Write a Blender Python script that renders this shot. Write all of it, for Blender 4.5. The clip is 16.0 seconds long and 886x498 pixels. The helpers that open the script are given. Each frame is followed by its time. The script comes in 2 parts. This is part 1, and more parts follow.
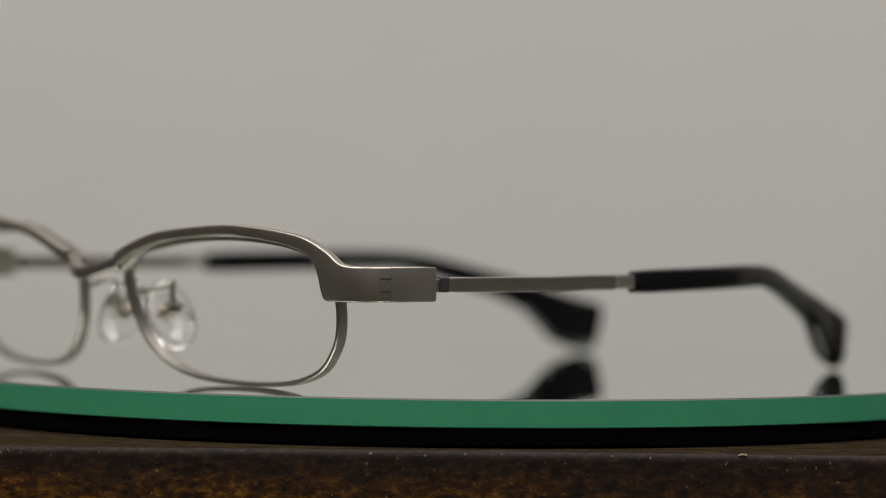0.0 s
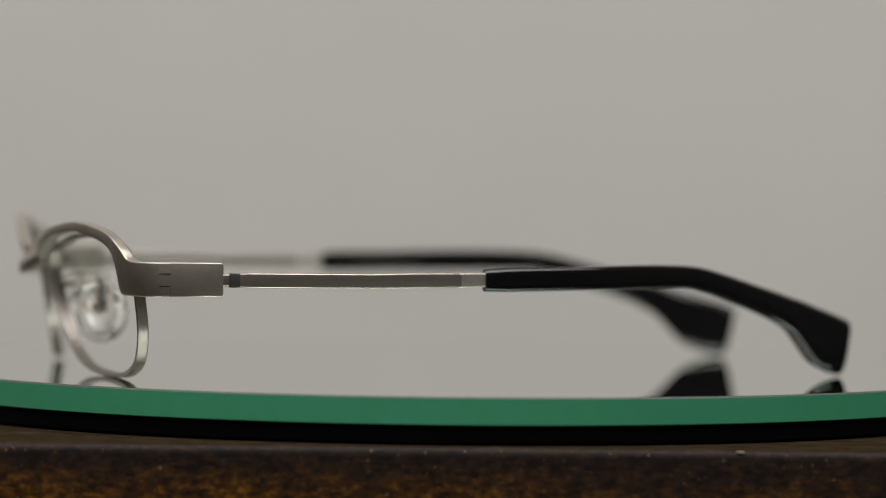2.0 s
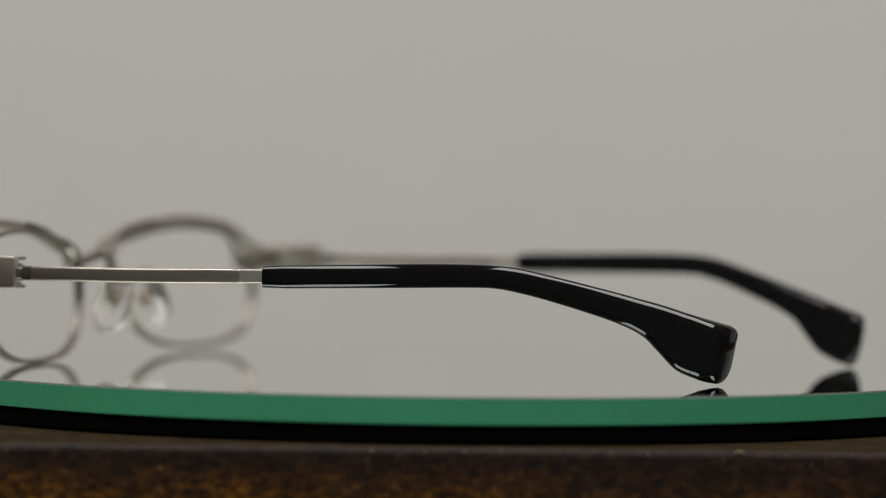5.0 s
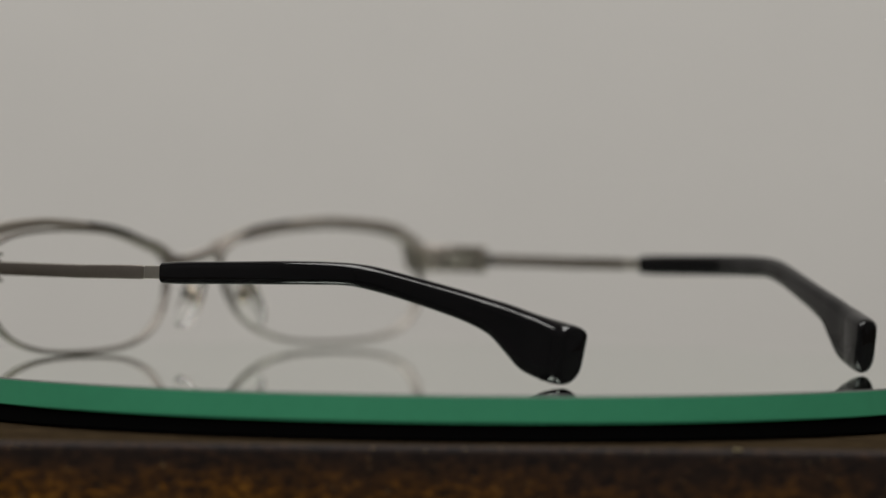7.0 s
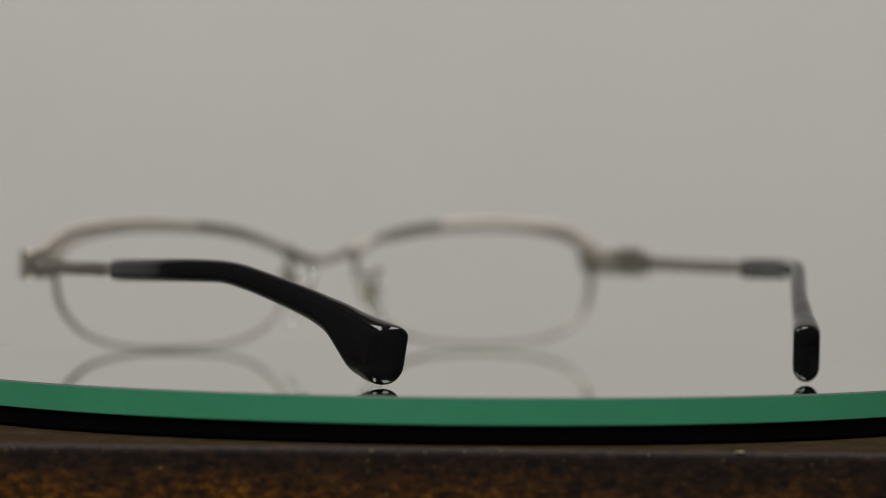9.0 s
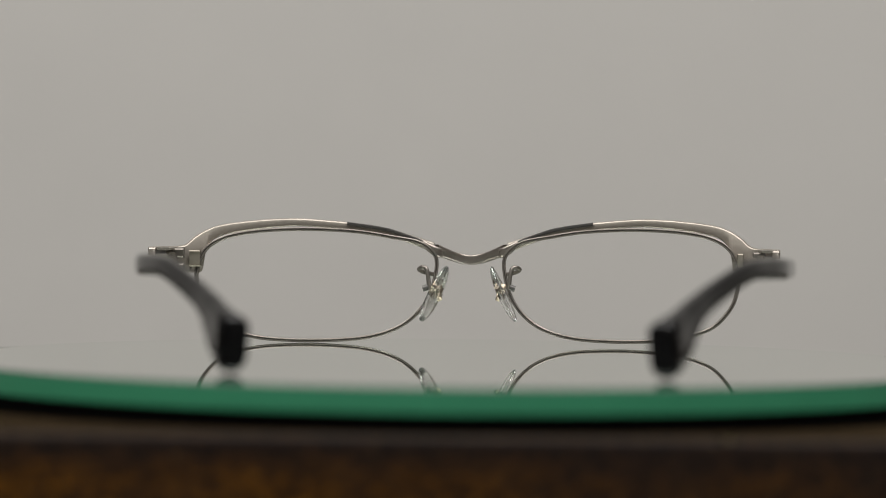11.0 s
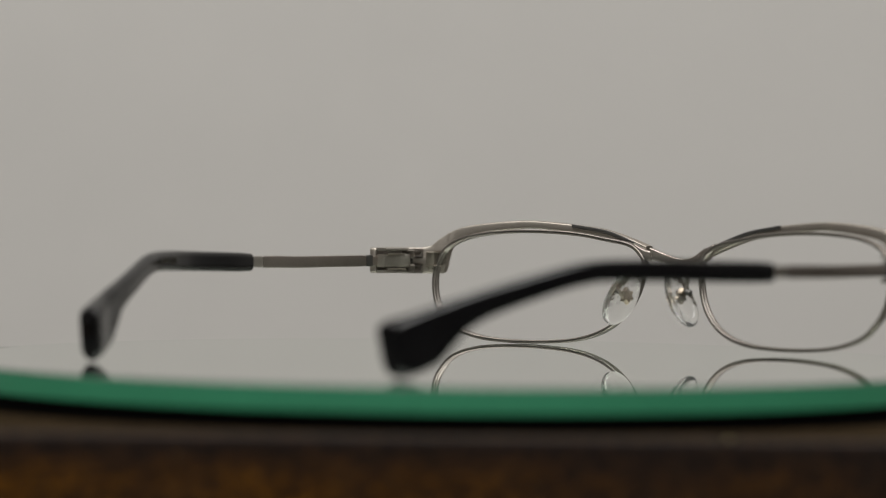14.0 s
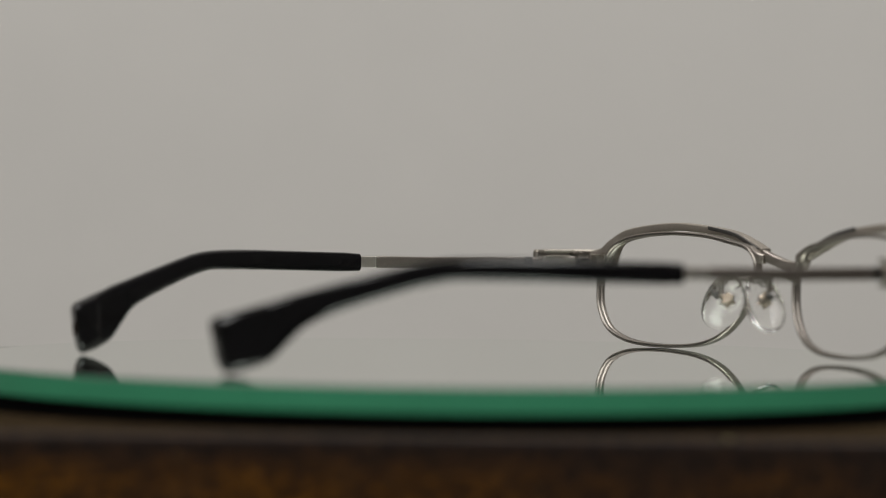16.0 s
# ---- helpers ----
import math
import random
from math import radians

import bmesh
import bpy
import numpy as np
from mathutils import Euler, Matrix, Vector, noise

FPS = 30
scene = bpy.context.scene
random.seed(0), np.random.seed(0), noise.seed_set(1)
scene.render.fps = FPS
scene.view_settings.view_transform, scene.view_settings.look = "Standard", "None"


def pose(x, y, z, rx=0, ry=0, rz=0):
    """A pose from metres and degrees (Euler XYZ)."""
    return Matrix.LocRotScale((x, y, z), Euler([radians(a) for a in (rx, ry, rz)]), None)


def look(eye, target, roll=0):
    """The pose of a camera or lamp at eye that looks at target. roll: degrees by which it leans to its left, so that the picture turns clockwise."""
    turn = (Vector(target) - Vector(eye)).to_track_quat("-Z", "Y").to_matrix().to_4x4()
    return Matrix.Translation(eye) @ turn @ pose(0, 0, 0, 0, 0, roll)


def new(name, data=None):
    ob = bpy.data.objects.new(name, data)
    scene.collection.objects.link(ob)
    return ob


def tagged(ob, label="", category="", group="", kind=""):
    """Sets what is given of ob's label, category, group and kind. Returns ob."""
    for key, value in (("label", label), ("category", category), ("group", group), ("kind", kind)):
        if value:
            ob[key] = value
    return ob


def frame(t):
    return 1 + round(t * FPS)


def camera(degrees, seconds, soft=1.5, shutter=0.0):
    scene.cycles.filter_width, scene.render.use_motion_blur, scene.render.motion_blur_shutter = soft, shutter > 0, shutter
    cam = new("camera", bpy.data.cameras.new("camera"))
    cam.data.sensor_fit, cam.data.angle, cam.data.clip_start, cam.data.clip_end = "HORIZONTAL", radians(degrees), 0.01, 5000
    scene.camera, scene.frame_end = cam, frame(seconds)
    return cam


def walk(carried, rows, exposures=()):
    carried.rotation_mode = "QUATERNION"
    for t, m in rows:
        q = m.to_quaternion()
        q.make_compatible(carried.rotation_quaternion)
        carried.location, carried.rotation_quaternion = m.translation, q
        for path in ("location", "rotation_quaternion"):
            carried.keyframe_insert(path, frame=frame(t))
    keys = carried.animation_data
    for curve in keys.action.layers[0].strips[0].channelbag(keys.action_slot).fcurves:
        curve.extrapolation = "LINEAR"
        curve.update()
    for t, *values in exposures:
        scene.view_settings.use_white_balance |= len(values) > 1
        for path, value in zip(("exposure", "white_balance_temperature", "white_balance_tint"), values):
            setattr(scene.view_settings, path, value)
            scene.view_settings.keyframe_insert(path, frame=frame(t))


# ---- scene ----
import itertools

# ---------------------------------------------------------------- camera
FOV = 15.021


def aimed(eye, pitch, yaw, roll):
    p, y = radians(pitch), radians(yaw)
    way = Vector((-math.sin(y) * math.cos(p), math.cos(y) * math.cos(p), math.sin(p)))
    return look(eye, Vector(eye) + way, roll)


def stand(back, pitch=-0.8297, yaw=0.1652):
    """The camera, so many metres in front of the turntable's axis."""
    return aimed((0.0, -back, 0.03110), pitch, yaw, 0.642)


cam = camera(FOV, 16.0, soft=1.0)
walk(cam, [(0, stand(0.6256)), (0.2, stand(0.6262)), (0.5, stand(0.6308)), (3.2, stand(0.6312)), (5.3, stand(0.6320)), (6.5, stand(0.6364)), (7.0, stand(0.6364)),
           (7.8, stand(0.6326)), (9.2, stand(0.6314)), (11.3, stand(0.65765, -0.8349, 0.1979)), (16, stand(0.65765, -0.8349, 0.1979))], exposures=[(0, 0.0), (16, 0.0)])

# the lens pulls its focus from the near temple to the far front
focus_mark = new("focus_mark")
focus_mark.empty_display_size = 0.005
cam.data.dof.use_dof = True
cam.data.dof.focus_object = focus_mark
cam.data.dof.aperture_fstop = 9.8

# ---------------------------------------------------------------- light
world = bpy.data.worlds.new("world")
scene.world = world
world.use_nodes = True
world.node_tree.nodes["Background"].inputs["Color"].default_value = (0.5, 0.52, 0.55, 1)
world.node_tree.nodes["Background"].inputs["Strength"].default_value = 0.05

LAMPS = [(-0.62, -0.50, 1.44), (0.46, -0.50, 1.44)]
LAMP_SIZE, LAMP_WATTS = (0.50, 1.3), 23.8
for place in LAMPS:
    data = bpy.data.lights.new("ceiling_lamp", "AREA")
    data.shape, data.size, data.size_y, data.energy, data.color = "RECTANGLE", *LAMP_SIZE, LAMP_WATTS, (0.996, 0.986, 0.957)
    lamp = new("ceiling_lamp", data)
    lamp.matrix_world = pose(place[0], place[1], place[2] - 0.012)


# ---------------------------------------------------------------- materials
def material(name, base, rough=0.5, metal=0.0, noise_size=None, spread=0.15, bump=0.0, bump_size=None, **more):
    """A surface whose colour varies at two scales, with a fine relief."""
    mat = bpy.data.materials.new(name)
    mat.use_nodes = True
    nodes, links = mat.node_tree.nodes, mat.node_tree.links
    bsdf = nodes["Principled BSDF"]
    bsdf.inputs["Base Color"].default_value = (*base, 1)
    bsdf.inputs["Roughness"].default_value = rough
    bsdf.inputs["Metallic"].default_value = metal
    for key, value in more.items():
        bsdf.inputs[key.replace("_", " ")].default_value = value
    if noise_size:
        where = nodes.new("ShaderNodeTexCoord")
        big, fine = nodes.new("ShaderNodeTexNoise"), nodes.new("ShaderNodeTexNoise")
        for tex, size in ((big, noise_size), (fine, noise_size / 9)):
            tex.inputs["Scale"].default_value = 1 / size
            tex.inputs["Detail"].default_value = 4
            links.new(where.outputs["Object"], tex.inputs["Vector"])
        both = nodes.new("ShaderNodeMix")
        both.inputs["Factor"].default_value = 0.4
        links.new(big.outputs["Fac"], both.inputs["A"])
        links.new(fine.outputs["Fac"], both.inputs["B"])
        ramp = nodes.new("ShaderNodeValToRGB")
        ramp.color_ramp.elements[0].position, ramp.color_ramp.elements[1].position = 0.3, 0.7
        ramp.color_ramp.elements[0].color = (*[v * (1 - spread) for v in base], 1)
        ramp.color_ramp.elements[1].color = (*[min(1, v * (1 + spread)) for v in base], 1)
        links.new(both.outputs["Result"], ramp.inputs["Fac"])
        links.new(ramp.outputs["Color"], bsdf.inputs["Base Color"])
        rr = nodes.new("ShaderNodeMapRange")
        rr.inputs["To Min"].default_value, rr.inputs["To Max"].default_value = rough * 0.85, min(1, rough * 1.15)
        links.new(fine.outputs["Fac"], rr.inputs["Value"])
        links.new(rr.outputs["Result"], bsdf.inputs["Roughness"])
    if bump:
        where = nodes.new("ShaderNodeTexCoord")
        tex = nodes.new("ShaderNodeTexNoise")
        tex.inputs["Scale"].default_value = 1 / (bump_size or 0.001)
        tex.inputs["Detail"].default_value = 3
        links.new(where.outputs["Object"], tex.inputs["Vector"])
        node = nodes.new("ShaderNodeBump")
        node.inputs["Strength"].default_value = bump
        node.inputs["Distance"].default_value = (bump_size or 0.001) * 0.3
        links.new(tex.outputs["Fac"], node.inputs["Height"])
        links.new(node.outputs["Normal"], bsdf.inputs["Normal"])
    return mat


def brushed(name, base, rough):
    """Metal with fine lines that run along the part (object y) and a slow change of tone."""
    mat = material(name, base, rough, 1.0, noise_size=0.006, spread=0.10)
    nodes, links = mat.node_tree.nodes, mat.node_tree.links
    where, scale, tex = nodes.new("ShaderNodeTexCoord"), nodes.new("ShaderNodeMapping"), nodes.new("ShaderNodeTexNoise")
    scale.inputs["Scale"].default_value = (900, 500, 9000)
    tex.inputs["Scale"].default_value = 1.0
    tex.inputs["Detail"].default_value = 2
    links.new(where.outputs["Object"], scale.inputs["Vector"])
    links.new(scale.outputs["Vector"], tex.inputs["Vector"])
    node = nodes.new("ShaderNodeBump")
    node.inputs["Strength"].default_value, node.inputs["Distance"].default_value = 0.12, 0.00003
    links.new(tex.outputs["Fac"], node.inputs["Height"])
    links.new(node.outputs["Normal"], nodes["Principled BSDF"].inputs["Normal"])
    return mat


def stained_wood():
    """Old dark wood, worn through to orange brown in patches, with pores and specks."""
    mat = bpy.data.materials.new("stained_wood")
    mat.use_nodes = True
    nodes, links = mat.node_tree.nodes, mat.node_tree.links
    bsdf = nodes["Principled BSDF"]
    where = nodes.new("ShaderNodeTexCoord")

    def tex(size, detail, stretch=(1, 1, 1), rough=0.55):
        scale, node = nodes.new("ShaderNodeMapping"), nodes.new("ShaderNodeTexNoise")
        scale.inputs["Scale"].default_value = [s / size for s in stretch]
        node.inputs["Scale"].default_value, node.inputs["Detail"].default_value = 1, detail
        node.inputs["Roughness"].default_value = rough
        links.new(where.outputs["Object"], scale.inputs["Vector"])
        links.new(scale.outputs["Vector"], node.inputs["Vector"])
        return node.outputs["Fac"]

    def ramp(fac, *stops):
        node = nodes.new("ShaderNodeValToRGB")
        while len(node.color_ramp.elements) < len(stops):
            node.color_ramp.elements.new(0.5)
        for e, (at, colour) in zip(node.color_ramp.elements, stops):
            e.position, e.color = at, (*colour, 1)
        links.new(fac, node.inputs["Fac"])
        return node.outputs["Color"]

    def mix(fac, a, b):
        node = nodes.new("ShaderNodeMix")
        node.data_type = "RGBA"
        links.new(fac, node.inputs["Factor"])
        links.new(a, node.inputs["A"])
        links.new(b, node.inputs["B"])
        return node.outputs["Result"]

    patch = tex(0.014, 5, (0.7, 1, 1.0), 0.7)
    mottle = tex(0.0010, 6, (0.55, 1, 1.1), 0.7)
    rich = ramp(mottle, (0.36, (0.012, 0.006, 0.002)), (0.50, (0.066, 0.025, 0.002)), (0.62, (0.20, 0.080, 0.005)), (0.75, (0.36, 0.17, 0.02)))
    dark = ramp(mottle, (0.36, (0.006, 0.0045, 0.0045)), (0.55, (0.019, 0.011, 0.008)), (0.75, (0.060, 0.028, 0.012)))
    # darkest along the upper edge, more orange further down, most towards one end
    split = nodes.new("ShaderNodeSeparateXYZ")
    links.new(where.outputs["Object"], split.inputs["Vector"])

    def spread(out, low, high, to_low, to_high):
        node = nodes.new("ShaderNodeMapRange")
        node.inputs["From Min"].default_value, node.inputs["From Max"].default_value = low, high
        node.inputs["To Min"].default_value, node.inputs["To Max"].default_value = to_low, to_high
        links.new(out, node.inputs["Value"])
        return node.outputs["Result"]

    def calc(kind, a, b):
        node = nodes.new("ShaderNodeMath")
        node.operation, node.use_clamp = kind, True
        links.new(a, node.inputs[0])
        links.new(b, node.inputs[1])
        return node.outputs["Value"]

    downward = spread(split.outputs["Z"], 0.7500, 0.7440, 0.0, 1.0)
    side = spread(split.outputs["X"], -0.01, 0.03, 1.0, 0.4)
    amount = calc("MULTIPLY", calc("MULTIPLY", downward, side), spread(patch, 0.35, 0.60, 0.25, 1.0))
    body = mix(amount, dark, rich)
    specks = ramp(tex(0.0007, 1), (0.725, (0, 0, 0)), (0.79, (0.9, 0.9, 0.9)))
    pale = ramp(tex(0.004, 2), (0.35, (0.07, 0.042, 0.015)), (0.65, (0.25, 0.18, 0.085)))
    links.new(mix(specks, body, pale), bsdf.inputs["Base Color"])
    bsdf.inputs["Roughness"].default_value = 0.6
    bsdf.inputs["Specular IOR Level"].default_value = 0.15
    node = nodes.new("ShaderNodeBump")
    node.inputs["Strength"].default_value, node.inputs["Distance"].default_value = 0.35, 0.0003
    links.new(mottle, node.inputs["Height"])
    links.new(node.outputs["Normal"], bsdf.inputs["Normal"])
    return mat


def streaky(name, base, spread):
    """Dull worn wood with marks that run along the board."""
    mat = material(name, base, 0.85, noise_size=0.004, spread=spread, bump=0.4, bump_size=0.0008, Specular_IOR_Level=0.0)
    nodes, links = mat.node_tree.nodes, mat.node_tree.links
    bsdf = nodes["Principled BSDF"]
    old = bsdf.inputs["Base Color"].links[0].from_socket
    where, scale, tex = nodes.new("ShaderNodeTexCoord"), nodes.new("ShaderNodeMapping"), nodes.new("ShaderNodeTexNoise")
    scale.inputs["Scale"].default_value = (90, 2200, 2200)
    tex.inputs["Scale"].default_value, tex.inputs["Detail"].default_value = 1.0, 5
    links.new(where.outputs["Object"], scale.inputs["Vector"])
    links.new(scale.outputs["Vector"], tex.inputs["Vector"])
    ramp = nodes.new("ShaderNodeValToRGB")
    ramp.color_ramp.elements[0].position, ramp.color_ramp.elements[1].position = 0.55, 0.75
    ramp.color_ramp.elements[0].color, ramp.color_ramp.elements[1].color = (0, 0, 0, 1), (0.6, 0.6, 0.6, 1)
    links.new(tex.outputs["Fac"], ramp.inputs["Fac"])
    both = nodes.new("ShaderNodeMix")
    both.data_type = "RGBA"
    both.inputs["B"].default_value = (0.09, 0.062, 0.034, 1)
    links.new(ramp.outputs["Color"], both.inputs["Factor"])
    links.new(old, both.inputs["A"])
    links.new(both.outputs["Result"], bsdf.inputs["Base Color"])
    return mat


WALL = material("wall_paint", (0.62, 0.60, 0.572), 0.9, noise_size=0.35, spread=0.03, bump=0.15, bump_size=0.0015)
ROOM = material("room_paint", (0.14, 0.135, 0.13), 0.9, noise_size=0.4, spread=0.05, bump=0.15, bump_size=0.002)
CEILING = material("ceiling_paint", (0.75, 0.74, 0.71), 0.9, noise_size=0.4, spread=0.03, bump=0.15, bump_size=0.002)
FLOOR = material("floor_boards", (0.06, 0.045, 0.035), 0.5, noise_size=0.15, spread=0.3, bump=0.2, bump_size=0.002)
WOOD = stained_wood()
WOOD_TOP = streaky("dull_wood_top", (0.020, 0.0138, 0.0078), 0.5)
PALE = material("bare_wood", (0.38, 0.32, 0.18), 0.7, noise_size=0.0008, spread=0.4)
MIRROR = material("silvered_glass", (0.715, 0.785, 0.722), 0.004, 1.0)
GLASS_EDGE = material("green_glass_edge", (0.052, 0.31, 0.163), 0.4, noise_size=0.02, spread=0.06)
GROUND = material("ground_glass_arris", (0.06, 0.064, 0.058), 0.6, noise_size=0.003, spread=0.2)
BLACK = material("black_backing", (0.002, 0.002, 0.002), 0.9, noise_size=0.01, spread=0.2, Specular_IOR_Level=0.03)
TITANIUM = brushed("brushed_titanium", (0.395, 0.355, 0.312), 0.44)
POLISHED = brushed("polished_steel", (0.31, 0.278, 0.235), 0.5)
BRIGHT = brushed("satin_titanium", (0.43, 0.395, 0.36), 0.45)
GLINT = brushed("painted_glint", (0.78, 0.75, 0.71), 0.3)
RIM = brushed("satin_rim", (0.265, 0.239, 0.216), 0.44)
BAR = brushed("dark_titanium", (0.335, 0.297, 0.268), 0.38)
HINGE = brushed("hinge_steel", (0.33, 0.305, 0.27), 0.5)
DARK_METAL = brushed("dark_metal", (0.12, 0.115, 0.11), 0.5)
SEAM = material("dark_seam", (0.02, 0.018, 0.016), 0.7)
ACETATE = material("black_acetate", (0.0036, 0.0033, 0.0038), 0.06, noise_size=0.008, spread=0.2, Specular_IOR_Level=0.26)
SILICONE = material("clear_silicone", (0.98, 0.98, 0.97), 0.05, bump=0.3, bump_size=0.0026, Transmission_Weight=0.97, IOR=1.41)
BRASS = material("dull_gold", (0.25, 0.21, 0.165), 0.35, 1.0, noise_size=0.001, spread=0.15)
SHADE = material("white_shade", (0.8, 0.8, 0.78), 0.6, noise_size=0.05, spread=0.03)


# ---------------------------------------------------------------- mesh tools
def part(name, bm, mat, parent=None, label="", size=0.001, angle=38):
    """Links a bmesh, drawn in millimetres, as one mesh object."""
    bmesh.ops.scale(bm, vec=(size,) * 3, verts=bm.verts)
    bmesh.ops.recalc_face_normals(bm, faces=bm.faces)
    mesh = bpy.data.meshes.new(name)
    bm.to_mesh(mesh)
    bm.free()
    for m in mat if isinstance(mat, (list, tuple)) else [mat]:
        mesh.materials.append(m)
    mesh.shade_smooth()
    mesh.set_sharp_from_angle(angle=radians(angle))
    ob = new(name, mesh)
    ob.parent = parent
    return tagged(ob, label) if label else ob


def spline(points, n, closed=False):
    """Catmull-Rom through rows of numbers, n steps from row to row."""
    p = np.array(points, float)
    count, out = len(p), []
    for i in range(count if closed else count - 1):
        if closed:
            a, b, c, d = (p[(i + k) % count] for k in (-1, 0, 1, 2))
        else:
            b, c = p[i], p[i + 1]
            a = p[i - 1] if i else 2 * b - c
            d = p[i + 2] if i + 2 < count else 2 * c - b
        for t in np.arange(n) / n:
            out.append(0.5 * (2 * b + (c - a) * t + (2 * a - 5 * b + 4 * c - d) * t * t + (3 * b - a - 3 * c + d) * t ** 3))
    if not closed:
        out.append(p[-1])
    return np.array(out)


def rounded(w, h, r, steps=3, under=None, flats=False):
    """A rounded rectangle about the origin, counter-clockwise; under: other radii (across, upright) for its lower corners; r may be such a pair; flats: its sides stay flat when shaded."""
    a, b = r if isinstance(r, tuple) else (r, r)
    p, q = under or (a, b)
    a, b, p, q = min(a, w * 0.47), min(b, h * 0.47), min(p, w * 0.47), min(q, h * 0.47)
    out = []
    for cx, cy, start, a, b in ((w / 2 - a, h / 2 - b, 0, a, b), (a - w / 2, h / 2 - b, 90, a, b), (p - w / 2, q - h / 2, 180, p, q), (w / 2 - p, q - h / 2, 270, p, q)):
        for k in range(steps + 1):
            angle = radians(start + 90 * k / steps)
            out.append((cx + a * math.cos(angle), cy + b * math.sin(angle)))
    if flats:
        whole, n = [], steps + 1
        for k, point in enumerate(out):
            whole.append(point)
            if k % n == n - 1:
                a, b = np.array(point), np.array(out[(k + 1) % len(out)])
                whole += [tuple(a + (b - a) * f) for f in (0.08, 0.92)]
        out = whole
    return out


def skin(bm, rings, closed=False, caps=True):
    rows = [[bm.verts.new(v) for v in ring] for ring in rings]
    m = len(rows[0])
    pairs = list(zip(rows, rows[1:] + rows[:1])) if closed else list(zip(rows[:-1], rows[1:]))
    for a, b in pairs:
        for k in range(m):
            bm.faces.new((a[k], a[(k + 1) % m], b[(k + 1) % m], b[k]))
    if caps and not closed:
        bm.faces.new(rows[0][::-1])
        bm.faces.new(rows[-1])


def strip(stations, side, n=6, radius=0.5, steps=3, blunt=0.0, under=None, flats=False, close=0.16):
    """A bar on edge along stations (x, y, top, bottom, thickness); side -1 mirrors it. blunt: its ends are rounded off over that length."""
    rows = spline(stations, n)
    bm, rings = bmesh.new(), []
    ways = np.gradient(rows[:, :2], axis=0)
    gone = np.concatenate([[0], np.cumsum(np.linalg.norm(np.diff(rows[:, :2], axis=0), axis=1))])
    for (x, y, top, low, thick), way, s in zip(rows, ways, gone):
        way = way / (np.linalg.norm(way) + 1e-9)
        across = np.array((-way[1], way[0]))
        k = 1.0
        if blunt:
            k = 1.0
            for near, reach, drop in ((s, min(blunt, 0.5), min(close, 0.16)), (gone[-1] - s, blunt, close)):
                k = min(k, 1 - drop + drop * math.sqrt(max(0, 1 - (1 - min(1, near / reach)) ** 2)))
        ring = []
        for u, v in rounded(thick * k, (top - low) * (0.5 + 0.5 * k), radius(y, thick) if callable(radius) else radius, steps, under(y, thick) if under else None, flats):
            ring.append((side * (x + across[0] * u), y + across[1] * u, (top + low) / 2 + v))
        rings.append(ring)
    skin(bm, rings)
    return bm


def wire(points, thick, side=1, n=6, around=8):
    """A round wire through points; thick may change from point to point."""
    rows = spline([(*p, t) for p, t in zip(points, thick if isinstance(thick, (list, tuple)) else [thick] * len(points))], n)
    bm, rings = bmesh.new(), []
    ways = np.gradient(rows[:, :3], axis=0)
    ref = Vector((0.3, 0.2, 1))
    for row, way in zip(rows, ways):
        way = Vector(way).normalized()
        a = way.cross(ref).normalized()
        ref = a.cross(way)
        b = way.cross(a)
        ring = []
        for k in range(around):
            w = 2 * math.pi * k / around
            v = Vector(row[:3]) + (a * math.cos(w) + b * math.sin(w)) * row[3] / 2
            ring.append((side * v.x, v.y, v.z))
        rings.append(ring)
    skin(bm, rings)
    return bm


def block(lo, hi, bevel=0.15, side=1, segments=2):
    """A box between two corners with rounded edges."""
    bm = bmesh.new()
    bmesh.ops.create_cube(bm, size=1)
    for v in bm.verts:
        v.co = Vector([l + (h - l) * (c + 0.5) for l, h, c in zip(lo, hi, v.co)])
        v.co.x *= side
    if bevel:
        bmesh.ops.bevel(bm, geom=bm.edges[:], offset=bevel, segments=segments, affect="EDGES", profile=0.6)
    return bm


def lathe(profile, around=96):
    """A turned body from (radius, height) rows, closed on its axis."""
    bm = bmesh.new()
    rings = [[(r * math.cos(2 * math.pi * k / around), r * math.sin(2 * math.pi * k / around), z) for k in range(around)] for r, z in profile]
    skin(bm, rings)
    return bm


# ---------------------------------------------------------------- the room
def room():
    def wall(name, lo, hi, mat, label):
        tagged(part(name, block(lo, hi, 0), mat, None, size=1), label, "wall", kind="structure")

    wall("wall_north", (-1.6, 0.75, -0.76), (1.6, 0.85, 1.5), WALL, "plain matt grey-white painted wall behind the display")
    wall("wall_south", (-1.6, -1.9, -0.76), (1.6, -1.8, 1.5), ROOM, "plain grey painted wall of the room")
    wall("wall_west", (-1.7, -1.9, -0.76), (-1.6, 0.85, 1.5), ROOM, "plain grey painted wall of the room")
    wall("wall_east", (1.6, -1.9, -0.76), (1.7, 0.85, 1.5), ROOM, "plain grey painted wall of the room")
    tagged(part("floor", block((-1.7, -1.9, -0.86), (1.7, 0.85, -0.76), 0), FLOOR, None, size=1), "dark brown floor under the table", "floor", kind="structure")
    tagged(part("ceiling", block((-1.7, -1.9, 1.5), (1.7, 0.85, 1.6), 0), CEILING, None, size=1), "plain white ceiling above the display", "ceiling", kind="structure")


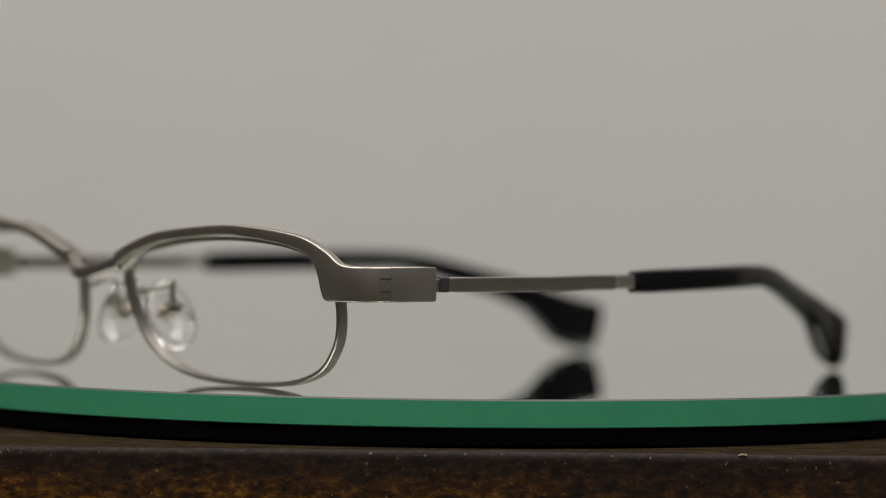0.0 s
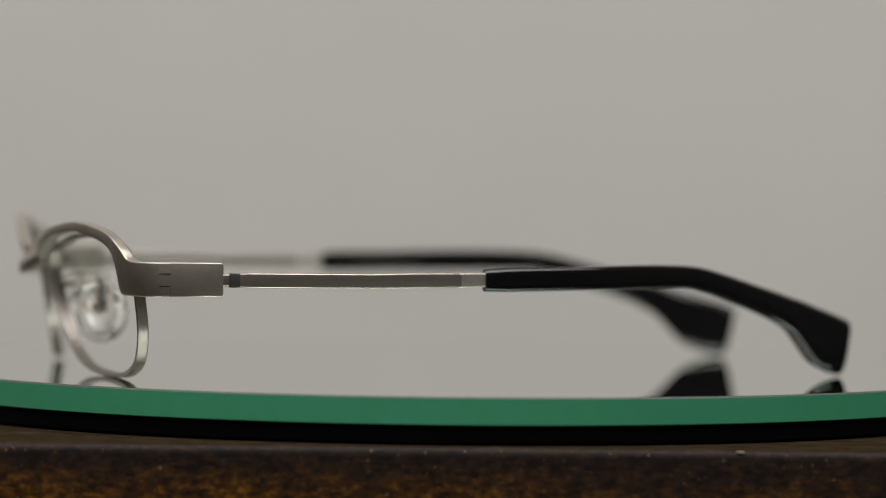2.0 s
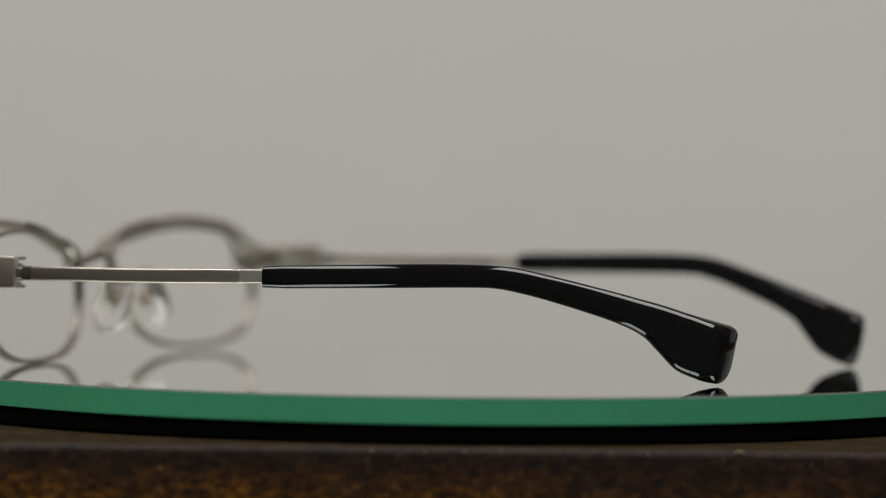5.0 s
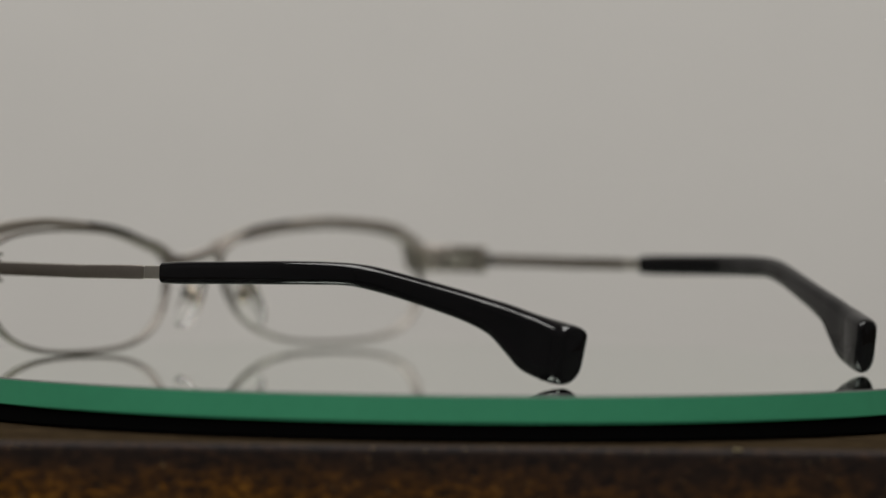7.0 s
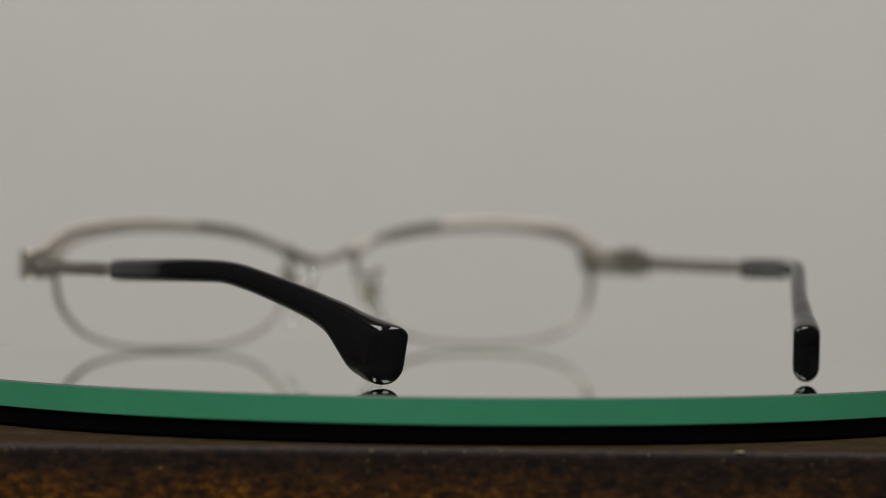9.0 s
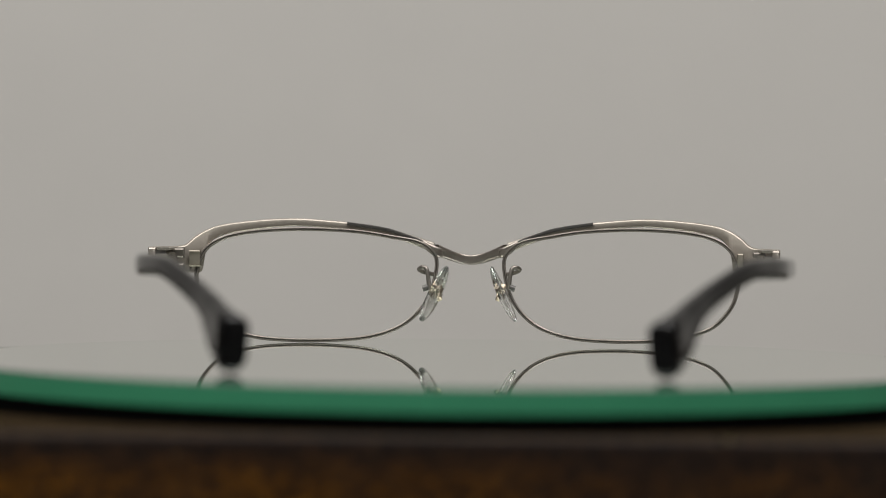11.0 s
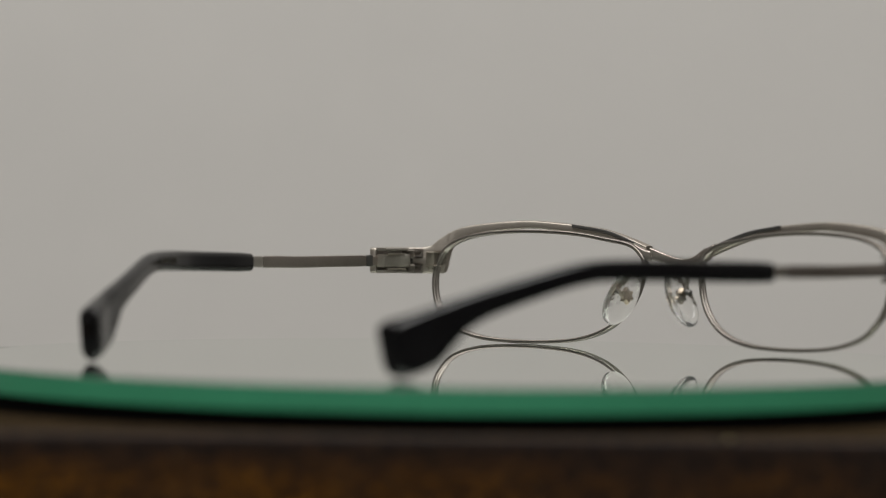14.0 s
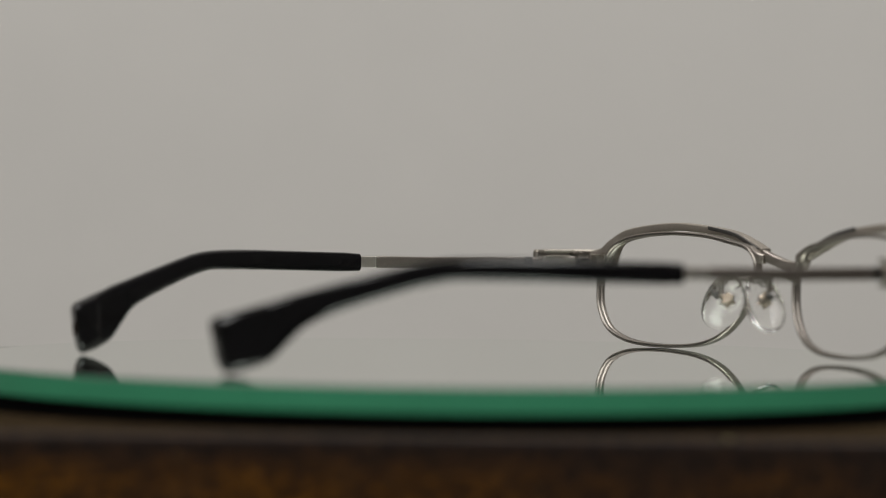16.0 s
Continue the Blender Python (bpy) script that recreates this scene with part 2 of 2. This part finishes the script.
def ceiling_lights():
    wide, deep = LAMP_SIZE[0] * 500, LAMP_SIZE[1] * 500
    for x, y, z in LAMPS:
        base = tagged(new("ceiling_light"), "long white ceiling light panel with a thin frame", "lamp", "ceiling lights")
        base.location = (x, y, 1.5)
        drop = (z - 1.5) * 1000
        part("housing", block((-wide, -deep, drop), (wide, deep, 0), 4), SHADE, base)
        for a, b in (((-wide - 12, -deep), (-wide, deep)), ((wide, -deep), (wide + 12, deep)), ((-wide, -deep - 12), (wide, -deep)), ((-wide, deep), (wide, deep + 12))):
            part("frame", block((*a, drop - 14), (*b, drop + 20), 1), SHADE, base)


# ---------------------------------------------------------------- table and turntable
TOP, EDGE, PLATE, BOARD = -0.08, -4.65, -7.75, -7.9
RADIUS = 98.3


def wooden_table():
    base = tagged(new("wooden_table"), "old dark brown wooden table with worn orange patches on its edge", "table")
    base.location = (0, 0, -0.76)
    lift = 760
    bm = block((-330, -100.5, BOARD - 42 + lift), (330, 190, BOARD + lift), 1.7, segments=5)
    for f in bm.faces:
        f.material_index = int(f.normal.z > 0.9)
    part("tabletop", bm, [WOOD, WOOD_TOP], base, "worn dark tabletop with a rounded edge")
    chip = bmesh.new()
    bmesh.ops.create_icosphere(chip, subdivisions=2, radius=1)
    for v in chip.verts:
        v.co = (v.co.x * 0.7 + 0.3 * noise.noise(v.co * 3) + 45.75, v.co.y * 0.35 - 100.2, v.co.z * 0.16 + 0.12 * noise.noise(v.co * 4) + BOARD - 0.32 + lift)
    part("chip", chip, PALE, base, "pale chipped spot on the edge")
    for x, y in itertools.product((-300, 260), (-80, 130)):
        part("leg", block((x, y, 0), (x + 40, y + 40, BOARD - 42 + lift), 3), WOOD, base)


def turntable():
    base = tagged(new("mirror_turntable"), "round mirror glass plate with green edge on a black turntable", "turntable")
    n = 256
    rows = [(RADIUS - 0.15, EDGE), (RADIUS, EDGE + 0.15), (RADIUS, TOP - 0.26), (RADIUS - 0.26, TOP)]
    bm = lathe(rows, n)
    for f in bm.faces:
        f.material_index = 1
        if len(f.verts) > 4 and f.verts[0].co.z > EDGE / 2:
            f.material_index = 0
        elif min(v.co.z for v in f.verts) > TOP - 0.3:
            f.material_index = 2
    part("mirror_glass", bm, [MIRROR, GLASS_EDGE, GROUND], base, "clear mirror glass with polished green edge")
    rim = RADIUS - 0.4
    part("backing_plate", lathe([(rim - 0.5, PLATE), (rim, PLATE + 0.4), (rim, EDGE - 0.25), (rim - 0.3, EDGE)], n), BLACK, base, "matt black backing plate")
    part("foot_ring", lathe([(60, BOARD), (62, BOARD + 0.05), (62, PLATE), (60, PLATE)], 64), BLACK, base)
    return base


# ---------------------------------------------------------------- the eyeglasses
TILT = math.tan(radians(9))


def lens_plane(x, z):
    return 74.7 - (abs(x) - 8) * 0.118 + (z - 14) * TILT


def eyewire(side):
    outline = [(7.3, 17.2), (8.5, 20.0), (11.5, 21.9), (17, 22.9), (25, 24.05), (36, 24.45), (46, 23.9), (53, 22.5), (57.2, 19.9), (59.0, 15.5),
               (58.6, 10.6), (56.9, 6.9), (53.2, 3.35), (47.2, 1.3), (40, 0.52), (31, 0.47), (22, 1.25), (15.5, 3.35), (11, 6.9), (8.4, 11.5)]
    rows = spline(outline, 8, closed=True)
    nxt, prv = np.roll(rows, -1, axis=0), np.roll(rows, 1, axis=0)
    section = [(0.40, -0.78), (0.40, 0.78), (0.25, 0.95), (-0.25, 0.95), (-0.40, 0.78), (-0.40, 0.25), (-0.22, 0), (-0.40, -0.25), (-0.40, -0.78), (-0.25, -0.95), (-0.10, -0.95), (0, -0.72), (0.10, -0.95), (0.25, -0.95)]
    bm, rings = bmesh.new(), []
    for (x, z), a, b in zip(rows, prv, nxt):
        way = (b - a) / np.linalg.norm(b - a)
        out = np.array((-way[1], way[0]))
        y = lens_plane(x, z)
        rings.append([(side * (x + out[0] * u), y + v, z + out[1] * u) for u, v in section])
    skin(bm, rings, closed=True)
    return bm


BROW = [(8.0, 77.0, 21.7, 19.5, 2.3), (12, 77.2, 23.0, 21.1, 2.3), (17, 76.9, 24.5, 22.7, 2.3), (23, 76.3, 25.65, 23.95, 2.3),
        (36, 74.8, 26.7, 25.0, 2.3), (42.5, 73.9, 26.6, 24.75, 2.3), (48.3, 72.9, 26.1, 24.05, 2.2), (52.0, 72.25, 25.6, 23.4, 2.1), (54.8, 71.75, 25.05, 22.55, 2.0),
        (56.5, 71.42, 24.45, 21.3, 1.9), (57.5, 71.22, 24.0, 19.3, 1.9), (58.05, 71.1, 23.7, 15.7, 1.8), (58.7, 70.95, 23.3, 14.8, 1.8), (60.0, 70.55, 22.4, 14.75, 1.8), (61.6, 70.0, 20.95, 14.7, 1.8), (63.2, 69.25, 20.5, 14.7, 1.8),
        (64.8, 68.1, 20.45, 14.7, 1.8), (66.0, 66.6, 20.45, 14.75, 1.7), (66.5, 64.94, 20.45, 14.75, 1.7)]


def brow_bar(side):
    """The bar leans forward with the lenses; its end piece turns upright towards the hinge."""
    bm = strip(BROW, side, 8, 0.35)
    for v in bm.verts:
        v.co.y += 0.14 * (v.co.z - 15.5) * float(np.interp(v.co.y, (66.0, 70.5), (0.0, 1.0)))
    return bm


def eyeglasses():
    base = tagged(new("eyeglasses"), "unfolded brushed grey metal eyeglass frame with glossy black temple tips", "eyeglasses")
    for side in (-1, 1):
        part("eyewire", eyewire(side), RIM, base, "thin grooved metal rim", angle=30)
        brow = part("brow_bar", brow_bar(side), TITANIUM, base, "thick brushed metal brow bar with broad end piece")
        # no notch is cut in the bar; a dark strip paints its shade
        part("inlay", strip([(9.2, 76.4, 21.85, 20.75, 0.5), (14, 76.7, 23.6, 22.65, 0.5), (19, 76.6, 25.05, 24.2, 0.5), (27.0, 75.8, 26.15, 25.4, 0.5)], side, 8, 0.12), DARK_METAL, brow, "dark strip in place of a notch in the bar's back")
        part("joint", strip([(10.3, 75.7, 22.35, 20.9, 1.4), (8.9, 75.7, 21.6, 19.5, 1.8), (7.4, 75.9, 20.9, 18.7, 2.0), (6.4, 76.4, 20.5, 18.5, 1.8)], side, 5, 0.45, 3, 0.4), BAR, base, "soldered wedge between bar and bridge")
        part("rim_lock", block((58.6, 66.9, 16.5), (60.1, 69.4, 19.4), 0.4, side, 3), POLISHED, base, "small bright closing block")
        part("rim_screw", wire([(59.7, 67.6, 15.7), (59.7, 67.6, 16.6)], 1.4, side, 2, 12), POLISHED, base)
        # nose pad on its bent wire; the two are turned differently
        yaw = 12 if side < 0 else -3
        pad_arm = part("pad_arm", wire([(7.9, 74.5, 14.9), (9.2, 73.2, 15.2), (10.4, 71.4, 15.6), (10.9, 69.6, 16.1), (10.3, 68.3, 16.5), (9.4, 67.8, 16.4), (8.9, 67.5, 15.0), (8.6, 67.2, 12.0)], 0.95, side, 6, 10), RIM, base, "bent metal wire")
        box, rings = bmesh.new(), []
        for lift, big in ((-0.7, 0.9), (-0.55, 1.0), (0.45, 1.0), (0.7, 0.85)):
            rings.append([((1.25 if k % 2 else 1.95) * big * math.cos(k * math.pi / 6), (1.25 if k % 2 else 1.95) * big * math.sin(k * math.pi / 6), lift) for k in range(12)])
        skin(box, rings)
        bmesh.ops.transform(box, matrix=Matrix.Translation((side * 6.9, 67.4, 11.2)) @ Matrix.Rotation(radians(yaw * side), 4, "Z") @ Matrix.Rotation(radians(108 * side), 4, "Y"), verts=box.verts)
        part("pad_box", box, BRASS, pad_arm, "dull gold pad holder")
        screw = bmesh.new()
        bmesh.ops.create_cone(screw, cap_ends=True, segments=16, radius1=0.65, radius2=0.65, depth=1.2)
        bmesh.ops.transform(screw, matrix=Matrix.Translation((side * 9.4, 67.1, 12.1)) @ Matrix.Rotation(radians(108 * side), 4, "Y"), verts=screw.verts)
        part("pad_screw", screw, DARK_METAL, pad_arm)
        pad = bmesh.new()
        bmesh.ops.create_uvsphere(pad, u_segments=28, v_segments=18, radius=1)
        for v in pad.verts:
            x, y, z = v.co
            x = math.copysign(abs(x) ** 0.8, x)
            wide = 4.3 - 0.6 * z
            v.co = (x * 0.95 + 0.45 * (z * z + y * y), y * (wide + 0.25), z * 6.6)
        lean = Matrix.Translation((7.1, 67.0, 10.7)) @ Matrix.Rotation(radians(-25), 4, "Y") @ Matrix.Rotation(radians(yaw), 4, "Z")
        bmesh.ops.transform(pad, matrix=lean, verts=pad.verts)
        for v in pad.verts:
            v.co.x *= side
        part("nose_pad", pad, SILICONE, pad_arm, "clear soft nose pad")
        temple(base, side)
    bridge = [(-7.4, 77.3, 21.4, 19.0, 2.1), (-4.8, 78.6, 20.2, 18.1, 2.1), (-2.4, 79.6, 19.4, 17.3, 2.1), (0, 80.0, 19.1, 17.0, 2.1), (2.4, 79.6, 19.4, 17.3, 2.1), (4.8, 78.6, 20.2, 18.1, 2.1), (7.4, 77.3, 21.4, 19.0, 2.1)]
    part("bridge", strip(bridge, 1, 6, 0.3), BAR, base, "saddle-shaped metal bridge")
    # worn out of true: one temple hangs lower, the other side stands higher and is bent back a little
    for ob in base.children_recursive:
        for v in ob.data.vertices:
            if v.co.x < 0:
                v.co.z -= 0.0005 * float(np.interp(v.co.y, (-0.055, -0.035, 0.030, 0.055), (0.0, 1.0, 1.0, 0.0)))
            if v.co.x > 0:
                v.co.z += 0.0009 * min(1, v.co.x / 0.055) * float(np.interp(v.co.y, (-0.065, -0.025, 0.030, 0.060), (0.0, 0.05, 0.3, 1.0)))
                bent = min(1, max(0, (v.co.x - 0.008) / 0.058)) * float(np.interp(v.co.y, (0.015, 0.050), (0.0, 1.0)))
                v.co.x -= 0.0013 * bent
                v.co.y -= 0.0012 * bent
    return base


def soft_top(y, thick):
    """The radii (across, upright) of the tip's domed upper edge."""
    return 0.45 * thick, float(np.interp(y, (-50, -25), (1.7, 1.25)))


def soft_belly(y, thick):
    """The radii of the tip's lower edge, fuller past the bend."""
    return 0.45 * thick, float(np.interp(y, (-45, -18), (0.58 * thick, 1.2)))


def temple_tip(stations, side, slant):
    """The plastic tip; its heel is cut off at a slant, so that the end face looks outwards and a little down."""
    bm = strip(stations, side, 5, soft_top, 5, 1.1, soft_belly, True, 0.26)
    line = np.array([(x, y) for x, y, *_ in stations])[::-1]
    way = Vector((*(line[0] - line[4]), 0)).normalized()
    across, end = Vector((-way.y, way.x, 0)), Vector((*line[0], 0))
    for v in bm.verts:
        v.co.x *= side
        off = v.co - end
        back = slant * off.dot(across) + 0.2 * max(0.0, 9.0 - v.co.z)
        v.co -= way * back * float(np.interp(off.dot(way), (-7.0, -1.0), (0.0, 1.0)))
        v.co.x *= side
    return bm


def temple(base, side):
    out = 0.9 if side < 0 else 0.0
    hub = part("hinge_case", strip([(66.52, 64.96, 20.45, 14.75, 1.7), (66.8 + out / 3, 62.5, 20.45, 14.75, 1.7), (66.6 + out, 59.5, 20.45, 14.8, 1.7), (66.42 + out, 57.0, 20.4, 14.8, 1.7), (66.4 + out, 56.65, 20.3, 14.9, 1.6), (66.38 + out, 56.4, 20.0, 15.2, 1.4)], side, 5, 0.25), TITANIUM, base, "flat brushed metal hinge case")
    for low in (14.85, 19.75):
        part("flange", strip([(64.4, 64.6, low + 0.6, low, 2.2), (64.8, 61, low + 0.6, low, 2.6), (64.9, 56.6, low + 0.6, low, 2.6)], side, 4, 0.25), HINGE, hub)
    part("spring_box", strip([(63.9, 64.4, 19.0, 16.1, 2.4), (64.9, 60.5, 19.0, 16.1, 2.4), (65.2, 56.7, 19.0, 16.1, 2.4)], side, 4, 0.35), HINGE, hub, "bright spring hinge box")
    for low in (15.3, 18.6):
        part("knuckle", block((61.9, 64.1, low - 0.1), (64.7, 67.0, low + 1.15), 0.45, side, 3), RIM, hub)
        part("spring_lip", strip([(63.4, 63.2, low + 0.6, low + 0.2, 0.5), (63.9, 57.4, low + 0.6, low + 0.2, 0.5)], side, 3, 0.1), POLISHED, hub)
    part("hinge_pin", wire([(63.6, 65.2, 15.2), (63.6, 65.2, 20.0)], 1.0, side, 2, 12), DARK_METAL, hub)
    for z in (16.5, 18.55):
        part("seam", strip([(66.8, 66.8, z + 0.08, z - 0.08, 0.3), (67.32, 65.05, z + 0.08, z - 0.08, 0.3)], side, 2, 0.02, 1), SEAM, hub)
    for low, top in ((14.8, 16.5), (18.3, 18.9)):
        part("seam", strip([(67.33, 65.02, top, low, 0.1), (67.35, 64.93, top, low, 0.1)], side, 2, 0.02, 1), SEAM, hub)
    part("neck", strip([(66.0 + out * 0.7, 58.0, 18.55, 16.5, 1.0), (66.25 + out * 0.7, 54.8, 18.55, 16.5, 1.0)], side, 4, 0.3), BAR, base, "short narrow neck behind the hinge")
    part("stop", strip([(66.25 + out * 0.7, 55.2, 18.75, 16.35, 1.25), (66.3 + out * 0.7, 54.3, 18.8, 16.3, 1.3), (66.4 + out * 0.7, 53.4, 18.75, 16.35, 1.25)], side, 4, 0.2, 3), DARK_METAL, base, "dark rounded stop between neck and bar")
    inward = 2.0 if side < 0 else 0.0
    arm = part("temple_arm", strip([(66.4 + out * 0.7, 53.5, 18.8, 16.3, 1.2), (66.9 + out * 0.4, 45, 18.95, 16.45, 1.2), (66.9 - inward * 0.4, 33, 19.15, 16.65, 1.2), (66.3 - inward * 0.75, 22, 19.35, 16.8, 1.2), (65.7 - inward * 0.95, 14.95, 19.4, 16.85, 1.2)], side, 6, 0.3, 3, 0.5), BAR, base, "flat brushed metal temple bar")
    # a strip of paler metal paints the highlight between arm and collar
    part("slit", strip([(65.78 - inward * 0.95, 15.3, 19.3, 16.95, 0.8), (65.76 - inward * 0.95, 14.3, 19.3, 16.95, 0.8)], side, 3, 0.1), GLINT, arm, "bright strip in place of the glint before the collar")
    part("collar", strip([(65.85 - inward * 0.95, 14.55, 19.35, 17.0, 1.1), (65.5 - inward, 9.5, 19.4, 17.05, 1.1)], side, 4, 0.2), BRIGHT, arm, "lighter metal collar")
    tip = [(65.4, 10.3, 20.1, 16.1, 2.3), (62.6, -9.6, 20.55, 16.5, 2.4), (60.6, -17.5, 20.75, 16.65, 2.4), (58.2, -23.8, 20.8, 16.75, 2.5), (55.8, -30.0, 20.65, 16.7, 2.6),
           (53.9, -34.3, 20.15, 15.9, 2.7), (52.0, -38.3, 19.2, 14.8, 2.8), (48.5, -45.5, 17.15, 12.3, 2.9), (46.3, -50.3, 15.75, 10.4, 3.0), (44.8, -53.9, 14.65, 8.4, 3.2),
           (43.8, -56.3, 13.95, 5.9, 3.35), (42.75, -58.9, 13.1, 3.0, 3.45), (42.0, -60.8, 12.45, 1.8, 3.6), (41.1, -63.1, 11.75, 0.95, 4.05),
           (40.6, -64.2, 11.4, 0.7, 4.35), (39.6, -66.4, 10.75, 0.35, 4.75), (38.8, -68.1, 10.2, 0.25, 4.7), (38.5, -68.8, 9.95, 0.6, 4.6)]
    # one temple is bent in a little more and sits a little shorter
    if side < 0:
        tip = [(x - float(np.interp(y, (-68, -24, 10), (1.5, 1.0, 2.0))), y + float(np.interp(y, (-68, -24, 10), (3.2, 1.7, 0.4))), a, b, t) for x, y, a, b, t in tip]
    else:
        tip = [(x - 0.8 * max(0, -25 - y) / 40, y - 0.9 * min(1, max(0, 10 - y) / 40), a, b, t) for x, y, a, b, t in tip]
    part("temple_tip", temple_tip(tip, side, 0.6 if side < 0 else 0.35), ACETATE, base, "glossy black plastic temple tip", angle=60)


# ---------------------------------------------------------------- build
room()
ceiling_lights()
wooden_table()
TURNTABLE = turntable()
GLASSES = eyeglasses()


def turned(t):
    """The turntable's angle in degrees: it turns clockwise at an even speed, one round in half a minute."""
    return 33.58 - 11.862 * (t - 8)


OFF_CENTRE = (0.00085, 0.00022)


def motions():
    steps = [k * 0.5 for k in range(33)]
    walk(TURNTABLE, [(t, pose(0, 0, 0, 0, 0, turned(t))) for t in steps])
    walk(GLASSES, [(t, pose(0, 0, 0, 0, 0, turned(t)) @ pose(*OFF_CENTRE, 0)) for t in steps])
    walk(focus_mark, [(t, pose(0, y, 0.02)) for t, y in ((0, -0.090), (0.3, -0.088), (0.6, -0.082), (2.0, -0.077), (3.2, -0.068), (5.5, -0.056), (7.0, -0.044), (8.0, -0.060), (9.2, -0.067), (11.3, 0.075), (16, 0.065))])


motions()
